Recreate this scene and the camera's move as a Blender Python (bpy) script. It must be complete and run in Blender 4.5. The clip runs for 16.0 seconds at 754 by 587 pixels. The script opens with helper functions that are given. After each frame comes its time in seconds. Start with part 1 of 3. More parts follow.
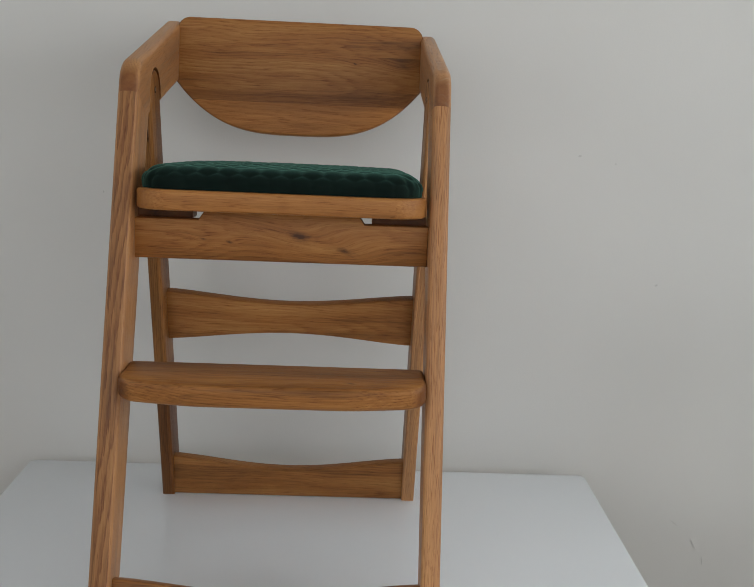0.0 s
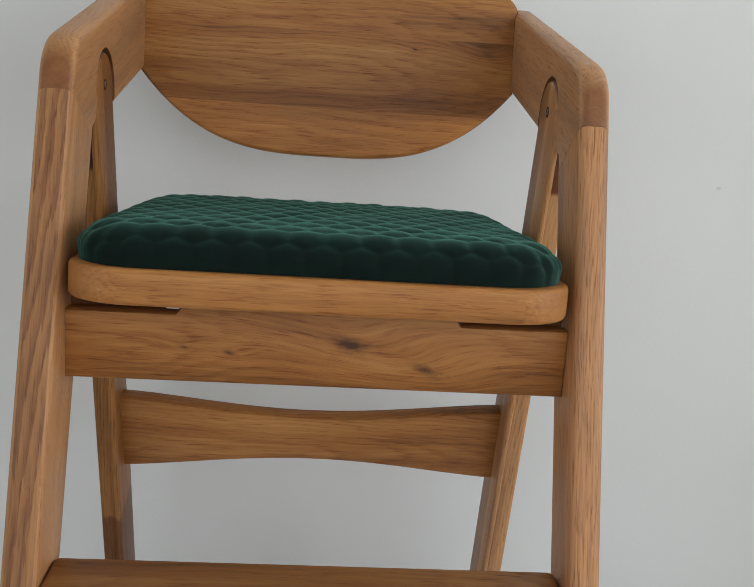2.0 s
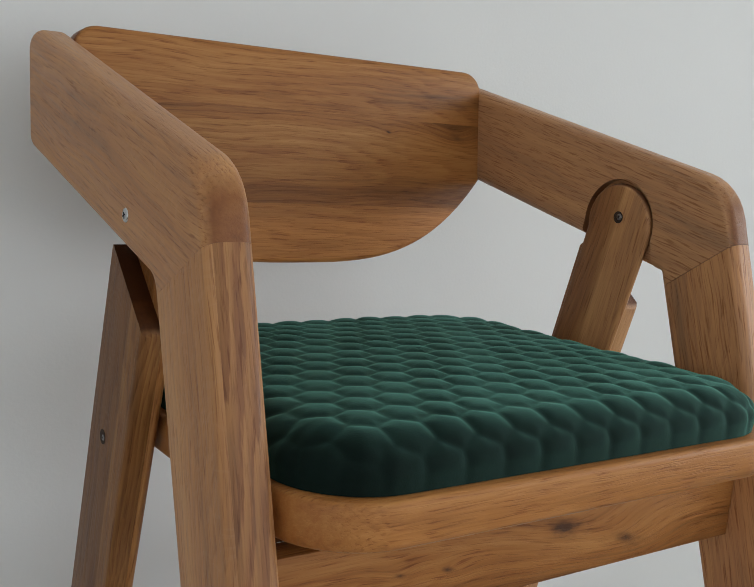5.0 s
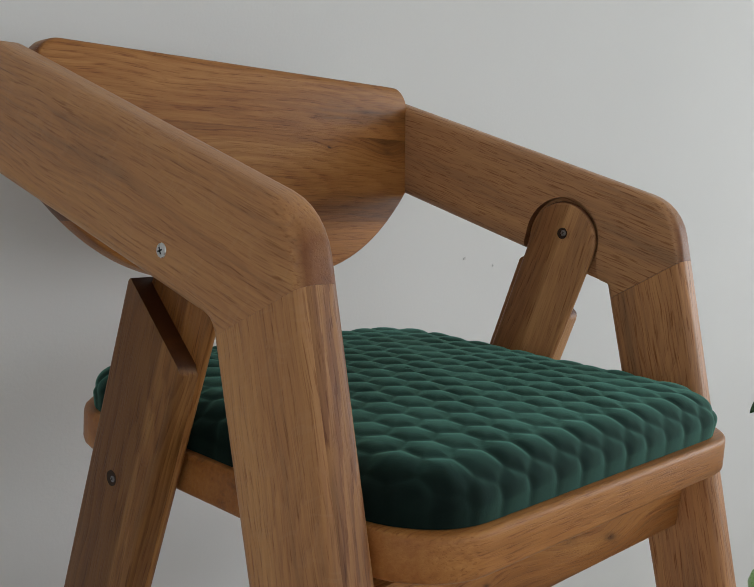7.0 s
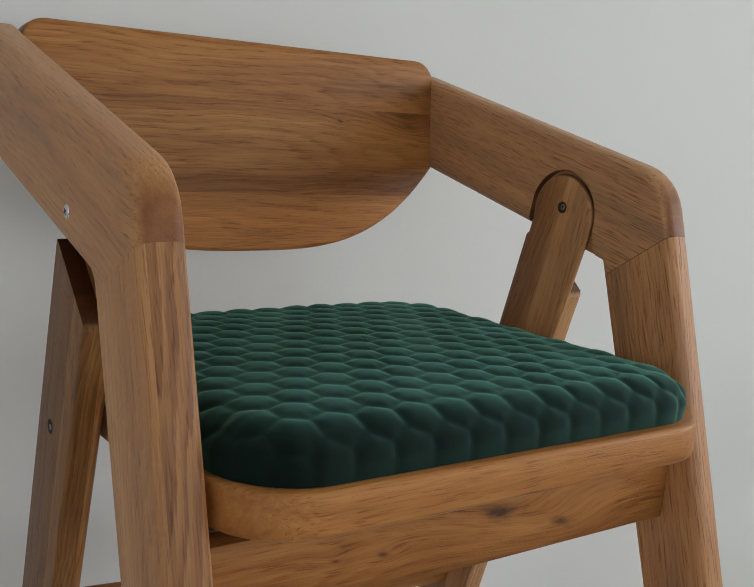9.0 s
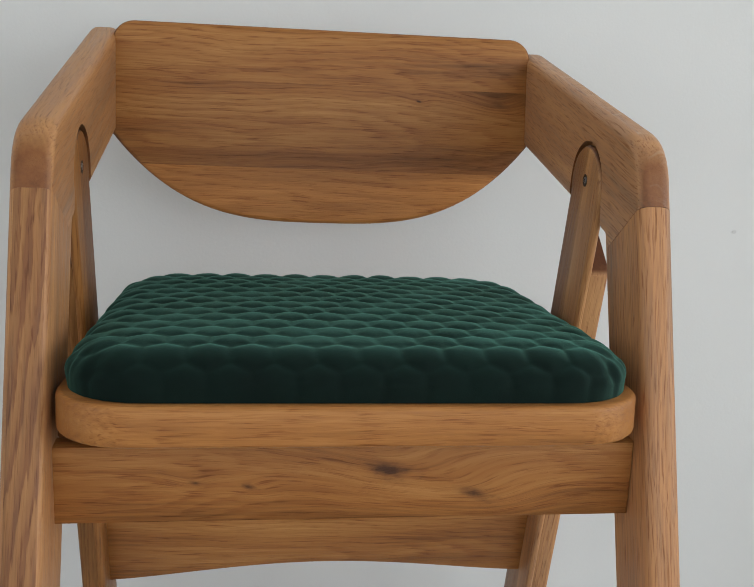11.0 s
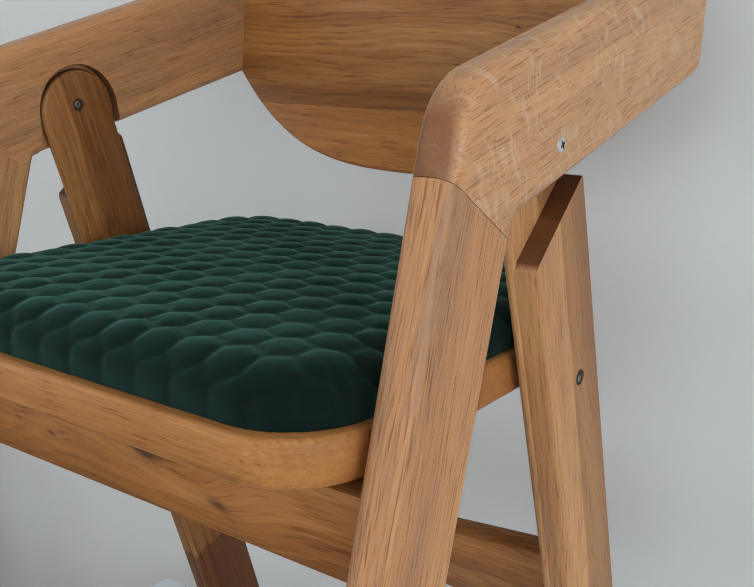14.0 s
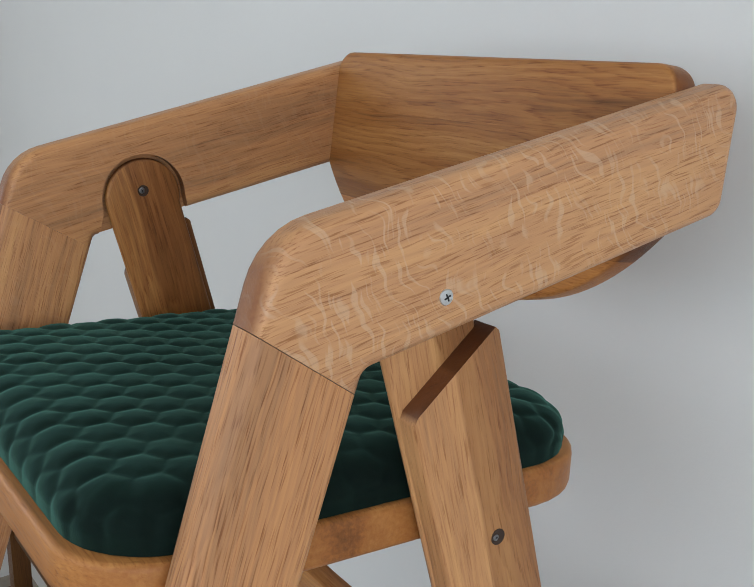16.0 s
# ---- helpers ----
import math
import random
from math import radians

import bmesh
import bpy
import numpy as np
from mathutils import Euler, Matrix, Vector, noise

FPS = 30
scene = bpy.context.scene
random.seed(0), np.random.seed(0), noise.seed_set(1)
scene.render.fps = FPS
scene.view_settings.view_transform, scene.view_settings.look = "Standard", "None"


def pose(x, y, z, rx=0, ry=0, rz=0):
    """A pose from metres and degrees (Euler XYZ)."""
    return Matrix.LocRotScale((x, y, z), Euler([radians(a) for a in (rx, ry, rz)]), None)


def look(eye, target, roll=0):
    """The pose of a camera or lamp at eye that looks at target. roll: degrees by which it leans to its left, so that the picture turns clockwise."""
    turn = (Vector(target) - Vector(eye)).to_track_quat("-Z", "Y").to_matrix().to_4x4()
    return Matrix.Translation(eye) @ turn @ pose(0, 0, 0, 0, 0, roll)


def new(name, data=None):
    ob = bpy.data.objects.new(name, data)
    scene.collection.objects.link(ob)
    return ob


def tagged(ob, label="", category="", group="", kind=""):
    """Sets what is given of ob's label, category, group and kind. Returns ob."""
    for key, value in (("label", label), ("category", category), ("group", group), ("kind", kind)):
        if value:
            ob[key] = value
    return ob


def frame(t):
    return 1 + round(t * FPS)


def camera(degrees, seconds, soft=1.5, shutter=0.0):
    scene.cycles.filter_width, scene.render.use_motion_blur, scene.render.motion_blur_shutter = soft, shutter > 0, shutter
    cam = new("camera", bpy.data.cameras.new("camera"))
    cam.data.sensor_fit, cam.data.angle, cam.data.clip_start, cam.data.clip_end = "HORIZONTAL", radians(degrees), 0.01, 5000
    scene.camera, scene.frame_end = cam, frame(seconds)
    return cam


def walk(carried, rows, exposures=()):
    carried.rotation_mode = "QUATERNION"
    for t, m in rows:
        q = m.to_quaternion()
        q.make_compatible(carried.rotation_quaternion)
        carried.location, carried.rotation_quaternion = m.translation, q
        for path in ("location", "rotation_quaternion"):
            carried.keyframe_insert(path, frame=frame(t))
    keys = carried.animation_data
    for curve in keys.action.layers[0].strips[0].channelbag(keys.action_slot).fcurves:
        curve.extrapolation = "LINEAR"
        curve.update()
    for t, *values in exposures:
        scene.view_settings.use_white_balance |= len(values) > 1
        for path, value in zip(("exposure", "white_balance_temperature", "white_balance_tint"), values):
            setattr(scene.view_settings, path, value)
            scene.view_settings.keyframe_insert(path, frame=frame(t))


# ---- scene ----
cam = camera(42.0, 16.0, soft=0.65)
PATH = [
    (0, (0.093, -1.462, 0.707), (0.151, 0.494, 0.295), 2.3),
    (0.5, (0.091, -1.329, 0.677), (0.128, 0.634, 0.297), 2.4),
    (1, (0.037, -1.158, 0.685), (0.123, 0.8, 0.284), 2.7),
    (1.5, (0.019, -1.018, 0.71), (0.137, 0.93, 0.275), 3.2),
    (2, (-0.009, -0.893, 0.717), (0.127, 1.053, 0.275), 3.7),
    (2.5, (-0.056, -0.82, 0.743), (0.202, 1.116, 0.313), 3.8),
    (3, (-0.155, -0.768, 0.748), (0.306, 1.132, 0.328), 4.0),
    (3.5, (-0.217, -0.713, 0.743), (0.415, 1.138, 0.326), 4.3),
    (4, (-0.28, -0.649, 0.735), (0.532, 1.135, 0.339), 4.7),
    (4.5, (-0.341, -0.611, 0.751), (0.638, 1.09, 0.366), 5.0),
    (5, (-0.425, -0.571, 0.76), (0.677, 1.058, 0.396), 4.9),
    (7.5, (-0.555, -0.463, 0.775), (0.924, 0.836, 0.421), 6.2),
    (8, (-0.551, -0.466, 0.774), (0.914, 0.847, 0.412), 6.0),
    (8.5, (-0.501, -0.517, 0.769), (0.837, 0.916, 0.376), 5.5),
    (9, (-0.411, -0.596, 0.778), (0.722, 1.0, 0.364), 5.1),
    (9.5, (-0.341, -0.655, 0.771), (0.552, 1.084, 0.348), 4.8),
    (10, (-0.276, -0.724, 0.771), (0.424, 1.102, 0.353), 4.1),
    (12.5, (0.244, -0.778, 0.762), (-0.257, 1.104, 0.307), 0.5),
    (13, (0.323, -0.678, 0.753), (-0.418, 1.119, 0.286), 0.3),
    (13.5, (0.445, -0.565, 0.774), (-0.541, 1.099, 0.264), -1.0),
    (14, (0.464, -0.501, 0.768), (-0.672, 1.039, 0.187), -1.4),
    (14.5, (0.471, -0.405, 0.758), (-0.844, 0.99, 0.186), -0.7),
    (15, (0.491, -0.332, 0.764), (-0.982, 0.899, 0.204), -0.0),
    (15.5, (0.559, -0.323, 0.795), (-0.995, 0.819, 0.266), 0.4),
    (16, (0.616, -0.315, 0.817), (-0.977, 0.787, 0.319), 0.3),
]
EXPOSURES = [(0.0, -0.87, 6600, 10), (1.5, -0.48, 6420, 9), (3.5, -0.57, 6370, 9), (5.0, -0.61, 6370, 9), (7.5, -1.0, 6560, 10), (8.0, -1.12, 6680, 10), (9.0, -0.72, 6480, 9), (10.0, -0.54, 6400, 9), (12.5, -0.33, 6300, 9), (14.5, -0.33, 6120, 8), (15.5, -0.36, 6060, 7), (16.0, -0.38, 6110, 9)]
walk(cam, [(t, look(eye, target, roll)) for t, eye, target, roll in PATH], EXPOSURES)

# ---- world and light: a closed room with a wide window behind the camera, one in the east wall and an added fill window in the west ----
FLOOR, CEIL = -0.75, 1.85
WALL_N, WALL_E, WALL_W, WALL_S = 0.342, 3.0, -2.2, -2.9
SOUTH = (-1.2, 2.6, 0.45, 1.79)
EAST = (-2.6, -0.3, 0.45, 1.79)
WEST = (-2.6, -0.9, 0.45, 1.79)

world = bpy.data.worlds.new("sky")
scene.world = world
world.use_nodes = True
wn = world.node_tree.nodes
sky = wn.new("ShaderNodeTexSky")
sky.sky_type, sky.sun_disc = "NISHITA", False
sky.sun_elevation, sky.sun_rotation = radians(38), radians(250)
world.node_tree.links.new(sky.outputs[0], wn["Background"].inputs[0])
wn["Background"].inputs[1].default_value = 0.1

sun_data = bpy.data.lights.new("sun", "SUN")
sun_data.energy, sun_data.angle, sun_data.color = 1.0, radians(12), (1.0, 0.95, 0.88)
sun = new("sun", sun_data)
sun.matrix_world = look((-8, 3, 7), (0, 0, 0))


def window_light(name, size, height, watts, eye, target):
    data = bpy.data.lights.new(name, "AREA")
    data.shape, data.size, data.size_y, data.energy, data.color = "RECTANGLE", size, height, watts, (0.92, 0.965, 1.0)
    new(name, data).matrix_world = look(eye, target)


window_light("window_light_south", 3.7, 1.3, 36.0, (0.7, WALL_S - 0.02, 1.12), (0.7, 0, 1.12))
window_light("window_light_east", 2.2, 1.3, 62.0, (WALL_E + 0.02, -1.45, 1.12), (0, -1.45, 1.12))
# added fill from an unseen west opening, lifts the left-hand faces
window_light("fill_light_west", 1.6, 1.3, 15.0, (WALL_W - 0.02, -1.75, 1.12), (0, -1.75, 1.12))


# ---- materials ----
def material(name):
    m = bpy.data.materials.new(name)
    m.use_nodes = True
    nt = m.node_tree
    return m, nt.nodes, nt.links, nt.nodes["Principled BSDF"]


def ramp(nodes, stops):
    r = nodes.new("ShaderNodeValToRGB")
    while len(r.color_ramp.elements) < len(stops):
        r.color_ramp.elements.new(0.5)
    for e, (p, c) in zip(r.color_ramp.elements, stops):
        e.position, e.color = p, (*c, 1) if len(c) == 3 else (c[0], c[0], c[0], 1)
    return r


def math_node(nodes, links, op, a, b=None, c=None):
    n = nodes.new("ShaderNodeMath")
    n.operation = op
    for i, v in enumerate((a, b, c)):
        if v is None:
            continue
        if isinstance(v, (int, float)):
            n.inputs[i].default_value = v
        else:
            links.new(v, n.inputs[i])
    return n.outputs[0]


def vec_scale(nodes, links, src, xyz):
    n = nodes.new("ShaderNodeVectorMath")
    n.operation = "MULTIPLY"
    links.new(src, n.inputs[0])
    n.inputs[1].default_value = xyz
    return n.outputs[0]


def noise_node(nodes, links, vec, scale=1.0, detail=4, rough=0.55, distort=0.0):
    n = nodes.new("ShaderNodeTexNoise")
    links.new(vec, n.inputs["Vector"])
    n.inputs["Scale"].default_value, n.inputs["Detail"].default_value = scale, detail
    n.inputs["Roughness"].default_value, n.inputs["Distortion"].default_value = rough, distort
    return n.outputs[0]


def mix_col(nodes, links, fac, a, b, mode="MIX"):
    n = nodes.new("ShaderNodeMix")
    n.data_type, n.blend_type = "RGBA", mode
    for sock, v in ((n.inputs[0], fac), (n.inputs[6], a), (n.inputs[7], b)):
        if isinstance(v, (int, float)):
            sock.default_value = v
        elif isinstance(v, tuple):
            sock.default_value = (*v, 1)
        else:
            links.new(v, sock)
    return n.outputs[2]


def oak(name, knots=(), flecks=0.0, tone=1.0, rings=1.0, figure=0.45, split=None, ends=(0.42, 0.31, 0.26), swing=0.62, pore=(0.60, 0.48, 0.38), rays_from=None, coarse=(46, 950), pale=0.0, porous=0.27, taper=0.035, butt=None):
    """Oiled oak. The attribute "grain" holds metres along, across and through the board; "grain_way" the way of the fibres.
    knots: (along, across, radius, darkness) in the board's own metres. split: (across, tone below, tone above), a glued or sapwood line."""
    m, N, L, bsdf = material(name)
    at = N.new("ShaderNodeAttribute")
    at.attribute_name = "grain"
    g = at.outputs["Vector"]
    sep = N.new("ShaderNodeSeparateXYZ")
    L.new(g, sep.inputs[0])
    u, v, w = sep.outputs
    bend, dark = None, None
    for ku, kv, r, amount in knots:
        du = math_node(N, L, "MULTIPLY", math_node(N, L, "SUBTRACT", u, ku), 0.42 / r)
        dv = math_node(N, L, "MULTIPLY", math_node(N, L, "SUBTRACT", v, kv), 1.0 / r)
        skew = math_node(N, L, "MULTIPLY_ADD", du, 0.45, dv)
        d2 = math_node(N, L, "ADD", math_node(N, L, "MULTIPLY", du, du), math_node(N, L, "MULTIPLY", skew, skew))
        ragged = math_node(N, L, "MULTIPLY", d2, math_node(N, L, "MULTIPLY_ADD", noise_node(N, L, vec_scale(N, L, at.outputs["Vector"], (70, 170, 170)), 1.0, 3, 0.6), 9.0, -1.6))
        spot = math_node(N, L, "MULTIPLY", math_node(N, L, "POWER", 2.718, math_node(N, L, "MULTIPLY", ragged, -1.5)), amount)
        wide = math_node(N, L, "POWER", 2.718, math_node(N, L, "MULTIPLY", d2, -0.16))
        push = math_node(N, L, "MULTIPLY", wide, r * 1.3)
        bend = push if bend is None else math_node(N, L, "ADD", bend, push)
        dark = spot if dark is None else math_node(N, L, "MAXIMUM", dark, spot)
    if bend is not None:
        comb = N.new("ShaderNodeCombineXYZ")
        L.new(u, comb.inputs[0])
        L.new(math_node(N, L, "ADD", v, bend), comb.inputs[1])
        L.new(w, comb.inputs[2])
        g = comb.outputs[0]
    # the fibres wander a little along the board
    drift = noise_node(N, L, vec_scale(N, L, g, (7, 22, 22)), 1.0, 2, 0.5)
    sep0 = N.new("ShaderNodeSeparateXYZ")
    L.new(g, sep0.inputs[0])
    bent = N.new("ShaderNodeCombineXYZ")
    L.new(sep0.outputs[0], bent.inputs[0])
    L.new(math_node(N, L, "MULTIPLY_ADD", drift, 0.011, sep0.outputs[1]), bent.inputs[1])
    L.new(math_node(N, L, "MULTIPLY_ADD", drift, 0.006, sep0.outputs[2]), bent.inputs[2])
    g = bent.outputs[0]
    # growth bands
    slow = noise_node(N, L, vec_scale(N, L, g, (3.2, 9, 9)), 1.0, 2, 0.5)
    core = N.new("ShaderNodeAttribute")
    core.attribute_name = "ring"
    heart = N.new("ShaderNodeSeparateXYZ")
    L.new(core.outputs["Vector"], heart.inputs[0])
    rv = math_node(N, L, "MULTIPLY_ADD", drift, 0.010, heart.outputs[1])
    rv = rv if bend is None else math_node(N, L, "ADD", rv, bend)
    rw = math_node(N, L, "MULTIPLY_ADD", slow, 0.036, math_node(N, L, "MULTIPLY_ADD", heart.outputs[0], taper, heart.outputs[2]))
    rad = math_node(N, L, "SQRT", math_node(N, L, "ADD", math_node(N, L, "MULTIPLY", rv, rv), math_node(N, L, "MULTIPLY", rw, rw)))
    jitter = noise_node(N, L, vec_scale(N, L, g, (12, 210, 210)), 1.0, 3, 0.6)
    year = math_node(N, L, "FRACT", math_node(N, L, "MULTIPLY_ADD", rad, 310 * rings, math_node(N, L, "MULTIPLY", jitter, 1.5)))
    season = ramp(N, [(0.0, (0.0,)), (0.14, (1.0,)), (0.45, (0.42,)), (1.0, (0.0,))])
    L.new(year, season.inputs[0])
    band = season.outputs[0]
    broad = noise_node(N, L, vec_scale(N, L, g, (2.2, 26, 26)), 1.0, 3, 0.55, 0.4)
    streak = noise_node(N, L, vec_scale(N, L, g, (8, 330, 330)), 1.0, 5, 0.65, 0.3)
    pores = noise_node(N, L, vec_scale(N, L, g, (coarse[0], coarse[1], coarse[1])), 1.0, 2, 0.5)
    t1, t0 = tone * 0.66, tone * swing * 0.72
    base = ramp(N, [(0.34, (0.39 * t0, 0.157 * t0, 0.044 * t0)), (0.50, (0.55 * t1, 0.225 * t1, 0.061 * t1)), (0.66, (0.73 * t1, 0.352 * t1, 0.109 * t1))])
    mixv = math_node(N, L, "ADD", math_node(N, L, "MULTIPLY", broad, 0.63), math_node(N, L, "MULTIPLY", streak, 0.37))
    L.new(mixv, base.inputs[0])
    col = base.outputs[0]
    patch = ramp(N, [(0.3, (0.35,)), (0.7, (1.0,))])
    L.new(noise_node(N, L, vec_scale(N, L, g, (5, 20, 20)), 1.0, 2), patch.inputs[0])
    bandsharp = ramp(N, [(0.15, (0.0,)), (0.75, (1.0,))])
    L.new(band, bandsharp.inputs[0])
    # end grain drinks more oil and is darker
    way = N.new("ShaderNodeAttribute")
    way.attribute_name = "grain_way"
    geo = N.new("ShaderNodeNewGeometry")
    dot = N.new("ShaderNodeVectorMath")
    dot.operation = "DOT_PRODUCT"
    L.new(geo.outputs["Normal"], dot.inputs[0])
    L.new(way.outputs["Vector"], dot.inputs[1])
    er = ramp(N, [(0.40, (0.0,)), (0.75, (1.0,))])
    L.new(math_node(N, L, "ABSOLUTE", dot.outputs["Value"]), er.inputs[0])
    bandfac = math_node(N, L, "MULTIPLY", bandsharp.outputs[0] if figure >= 1 else math_node(N, L, "MULTIPLY", bandsharp.outputs[0], patch.outputs[0]), figure)
    bandfac = math_node(N, L, "MULTIPLY", bandfac, math_node(N, L, "MULTIPLY_ADD", er.outputs[0], -0.9, 1.0))
    col = mix_col(N, L, bandfac, col, (0.60, 0.47, 0.36), "MULTIPLY")
    if pale:
        col = mix_col(N, L, pale, col, (0.50, 0.350, 0.240))
    pr = ramp(N, [(0.34, (1.0,)), (0.47, (0.0,))])
    L.new(pores, pr.inputs[0])
    porefac = math_node(N, L, "MULTIPLY", pr.outputs[0], math_node(N, L, "MULTIPLY_ADD", band, 0.62, porous))
    porefac = math_node(N, L, "MULTIPLY", porefac, math_node(N, L, "MULTIPLY_ADD", er.outputs[0], -0.95, 1.0))
    col = mix_col(N, L, porefac, col, pore, "MULTIPLY")
    if split:
        edge = math_node(N, L, "MULTIPLY_ADD", noise_node(N, L, vec_scale(N, L, g, (6, 0, 0)), 1.0, 2), 0.012, math_node(N, L, "SUBTRACT", v, split[0] + 0.006))
        sr = ramp(N, [(0.47, (split[1], split[1] ** 1.25, split[1] ** 1.5)), (0.53, (split[2], split[2] ** 1.25, split[2] ** 1.5))])
        L.new(math_node(N, L, "MULTIPLY_ADD", edge, 20.0, 0.5), sr.inputs[0])
        col = mix_col(N, L, 1.0, col, sr.outputs[0], "MULTIPLY")
    if flecks:
        wave = noise_node(N, L, vec_scale(N, L, g, (26, 26, 26)), 1.0, 2, 0.5)
        fv = N.new("ShaderNodeCombineXYZ")
        L.new(math_node(N, L, "MULTIPLY", math_node(N, L, "MULTIPLY_ADD", wave, 0.045, math_node(N, L, "MULTIPLY_ADD", v, 0.25, u)), 290), fv.inputs[0])
        L.new(math_node(N, L, "MULTIPLY", math_node(N, L, "MULTIPLY_ADD", u, 0.2, v), 48), fv.inputs[1])
        L.new(math_node(N, L, "MULTIPLY", w, 34), fv.inputs[2])
        fl = ramp(N, [(0.555, (0.0,)), (0.64, (1.0,))])
        L.new(noise_node(N, L, fv.outputs[0], 1.0, 1.0, 0.4), fl.inputs[0])
        loose = ramp(N, [(0.34, (0.1,)), (0.50, (1.0,))])
        L.new(noise_node(N, L, vec_scale(N, L, at.outputs["Vector"], (17, 34, 20)), 1.0, 2), loose.inputs[0])
        rays = math_node(N, L, "MULTIPLY", math_node(N, L, "MULTIPLY", fl.outputs[0], loose.outputs[0]), flecks)
        if rays_from:
            rays = math_node(N, L, "MULTIPLY", rays, math_node(N, L, "GREATER_THAN", w, rays_from))
        col = mix_col(N, L, rays, col, (0.60, 0.42, 0.275))
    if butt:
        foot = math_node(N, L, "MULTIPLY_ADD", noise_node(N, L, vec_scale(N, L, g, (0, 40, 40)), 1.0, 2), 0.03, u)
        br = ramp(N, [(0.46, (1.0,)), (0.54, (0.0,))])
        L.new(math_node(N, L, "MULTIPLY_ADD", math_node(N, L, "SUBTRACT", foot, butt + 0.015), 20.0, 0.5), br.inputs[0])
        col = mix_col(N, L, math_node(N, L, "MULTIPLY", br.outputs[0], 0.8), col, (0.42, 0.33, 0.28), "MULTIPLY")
    if dark is not None:
        wob = noise_node(N, L, vec_scale(N, L, at.outputs["Vector"], (160, 320, 320)), 1.0, 3)
        kfac = math_node(N, L, "MULTIPLY", dark, math_node(N, L, "MULTIPLY_ADD", wob, 1.1, 0.35))
        kn = N.new("ShaderNodeClamp")
        L.new(kfac, kn.inputs[0])
        col = mix_col(N, L, kn.outputs[0], col, (0.075, 0.030, 0.013))
    col = mix_col(N, L, math_node(N, L, "MULTIPLY", er.outputs[0], 0.92), col, ends, "MULTIPLY")
    L.new(col, bsdf.inputs["Base Color"])
    rr = ramp(N, [(0.3, (0.33,)), (0.7, (0.50,))])
    L.new(streak, rr.inputs[0])
    L.new(rr.outputs[0], bsdf.inputs["Roughness"])
    bsdf.inputs["Specular IOR Level"].default_value = 0.26
    bump = N.new("ShaderNodeBump")
    bump.inputs["Strength"].default_value, bump.inputs["Distance"].default_value = 0.25, 0.0006
    L.new(math_node(N, L, "ADD", math_node(N, L, "MULTIPLY", pr.outputs[0], -0.8), streak), bump.inputs["Height"])
    L.new(bump.outputs[0], bsdf.inputs["Normal"])
    return m


def plain(name, colour, rough, metal=0.0, vary=0.06, scale=6.0, bump=0.0, bump_scale=200.0, spec=0.5):
    """A painted, moulded or metal surface with slight unevenness at two scales."""
    m, N, L, bsdf = material(name)
    tc = N.new("ShaderNodeTexCoord")
    a = noise_node(N, L, tc.outputs["Object"], scale, 4)
    r = ramp(N, [(0.3, tuple(c * (1 - vary) for c in colour)), (0.7, tuple(min(1, c * (1 + vary)) for c in colour))])
    L.new(a, r.inputs[0])
    L.new(r.outputs[0], bsdf.inputs["Base Color"])
    b = noise_node(N, L, tc.outputs["Object"], bump_scale, 3)
    rr = ramp(N, [(0.3, (max(0.02, rough - 0.05),)), (0.7, (min(1, rough + 0.05),))])
    L.new(b, rr.inputs[0])
    L.new(rr.outputs[0], bsdf.inputs["Roughness"])
    bsdf.inputs["Metallic"].default_value = metal
    bsdf.inputs["Specular IOR Level"].default_value = spec
    if bump:
        bn = N.new("ShaderNodeBump")
        bn.inputs["Strength"].default_value, bn.inputs["Distance"].default_value = 0.4, bump
        L.new(b, bn.inputs["Height"])
        L.new(bn.outputs[0], bsdf.inputs["Normal"])
    return m


def velvet():
    m, N, L, bsdf = material("green_velvet")
    tc = N.new("ShaderNodeTexCoord")
    nap = noise_node(N, L, tc.outputs["Object"], 28, 3)
    r = ramp(N, [(0.3, (0.0005, 0.0040, 0.0028)), (0.7, (0.0010, 0.0070, 0.0050))])
    L.new(nap, r.inputs[0])
    L.new(r.outputs[0], bsdf.inputs["Base Color"])
    bsdf.inputs["Roughness"].default_value = 0.85
    bsdf.inputs["Specular IOR Level"].default_value = 0.15
    bsdf.inputs["Sheen Weight"].default_value = 0.68
    bsdf.inputs["Sheen Roughness"].default_value = 0.41
    bsdf.inputs["Sheen Tint"].default_value = (0.25, 0.67, 0.53, 1)
    bn = N.new("ShaderNodeBump")
    bn.inputs["Strength"].default_value, bn.inputs["Distance"].default_value = 0.3, 0.0004
    L.new(noise_node(N, L, tc.outputs["Object"], 900, 2), bn.inputs["Height"])
    # the pile leans to one side
    lean = N.new("ShaderNodeVectorMath")
    lean.operation = "ADD"
    L.new(bn.outputs[0], lean.inputs[0])
    lean.inputs[1].default_value = (0.11, -0.10, 0.0)
    even = N.new("ShaderNodeVectorMath")
    even.operation = "NORMALIZE"
    L.new(lean.outputs[0], even.inputs[0])
    L.new(even.outputs[0], bsdf.inputs["Normal"])
    return m


def glass():
    m, N, L, bsdf = material("window_glass")
    bsdf.inputs["Transmission Weight"].default_value = 1.0
    bsdf.inputs["Roughness"].default_value, bsdf.inputs["IOR"].default_value = 0.0, 1.45
    return m


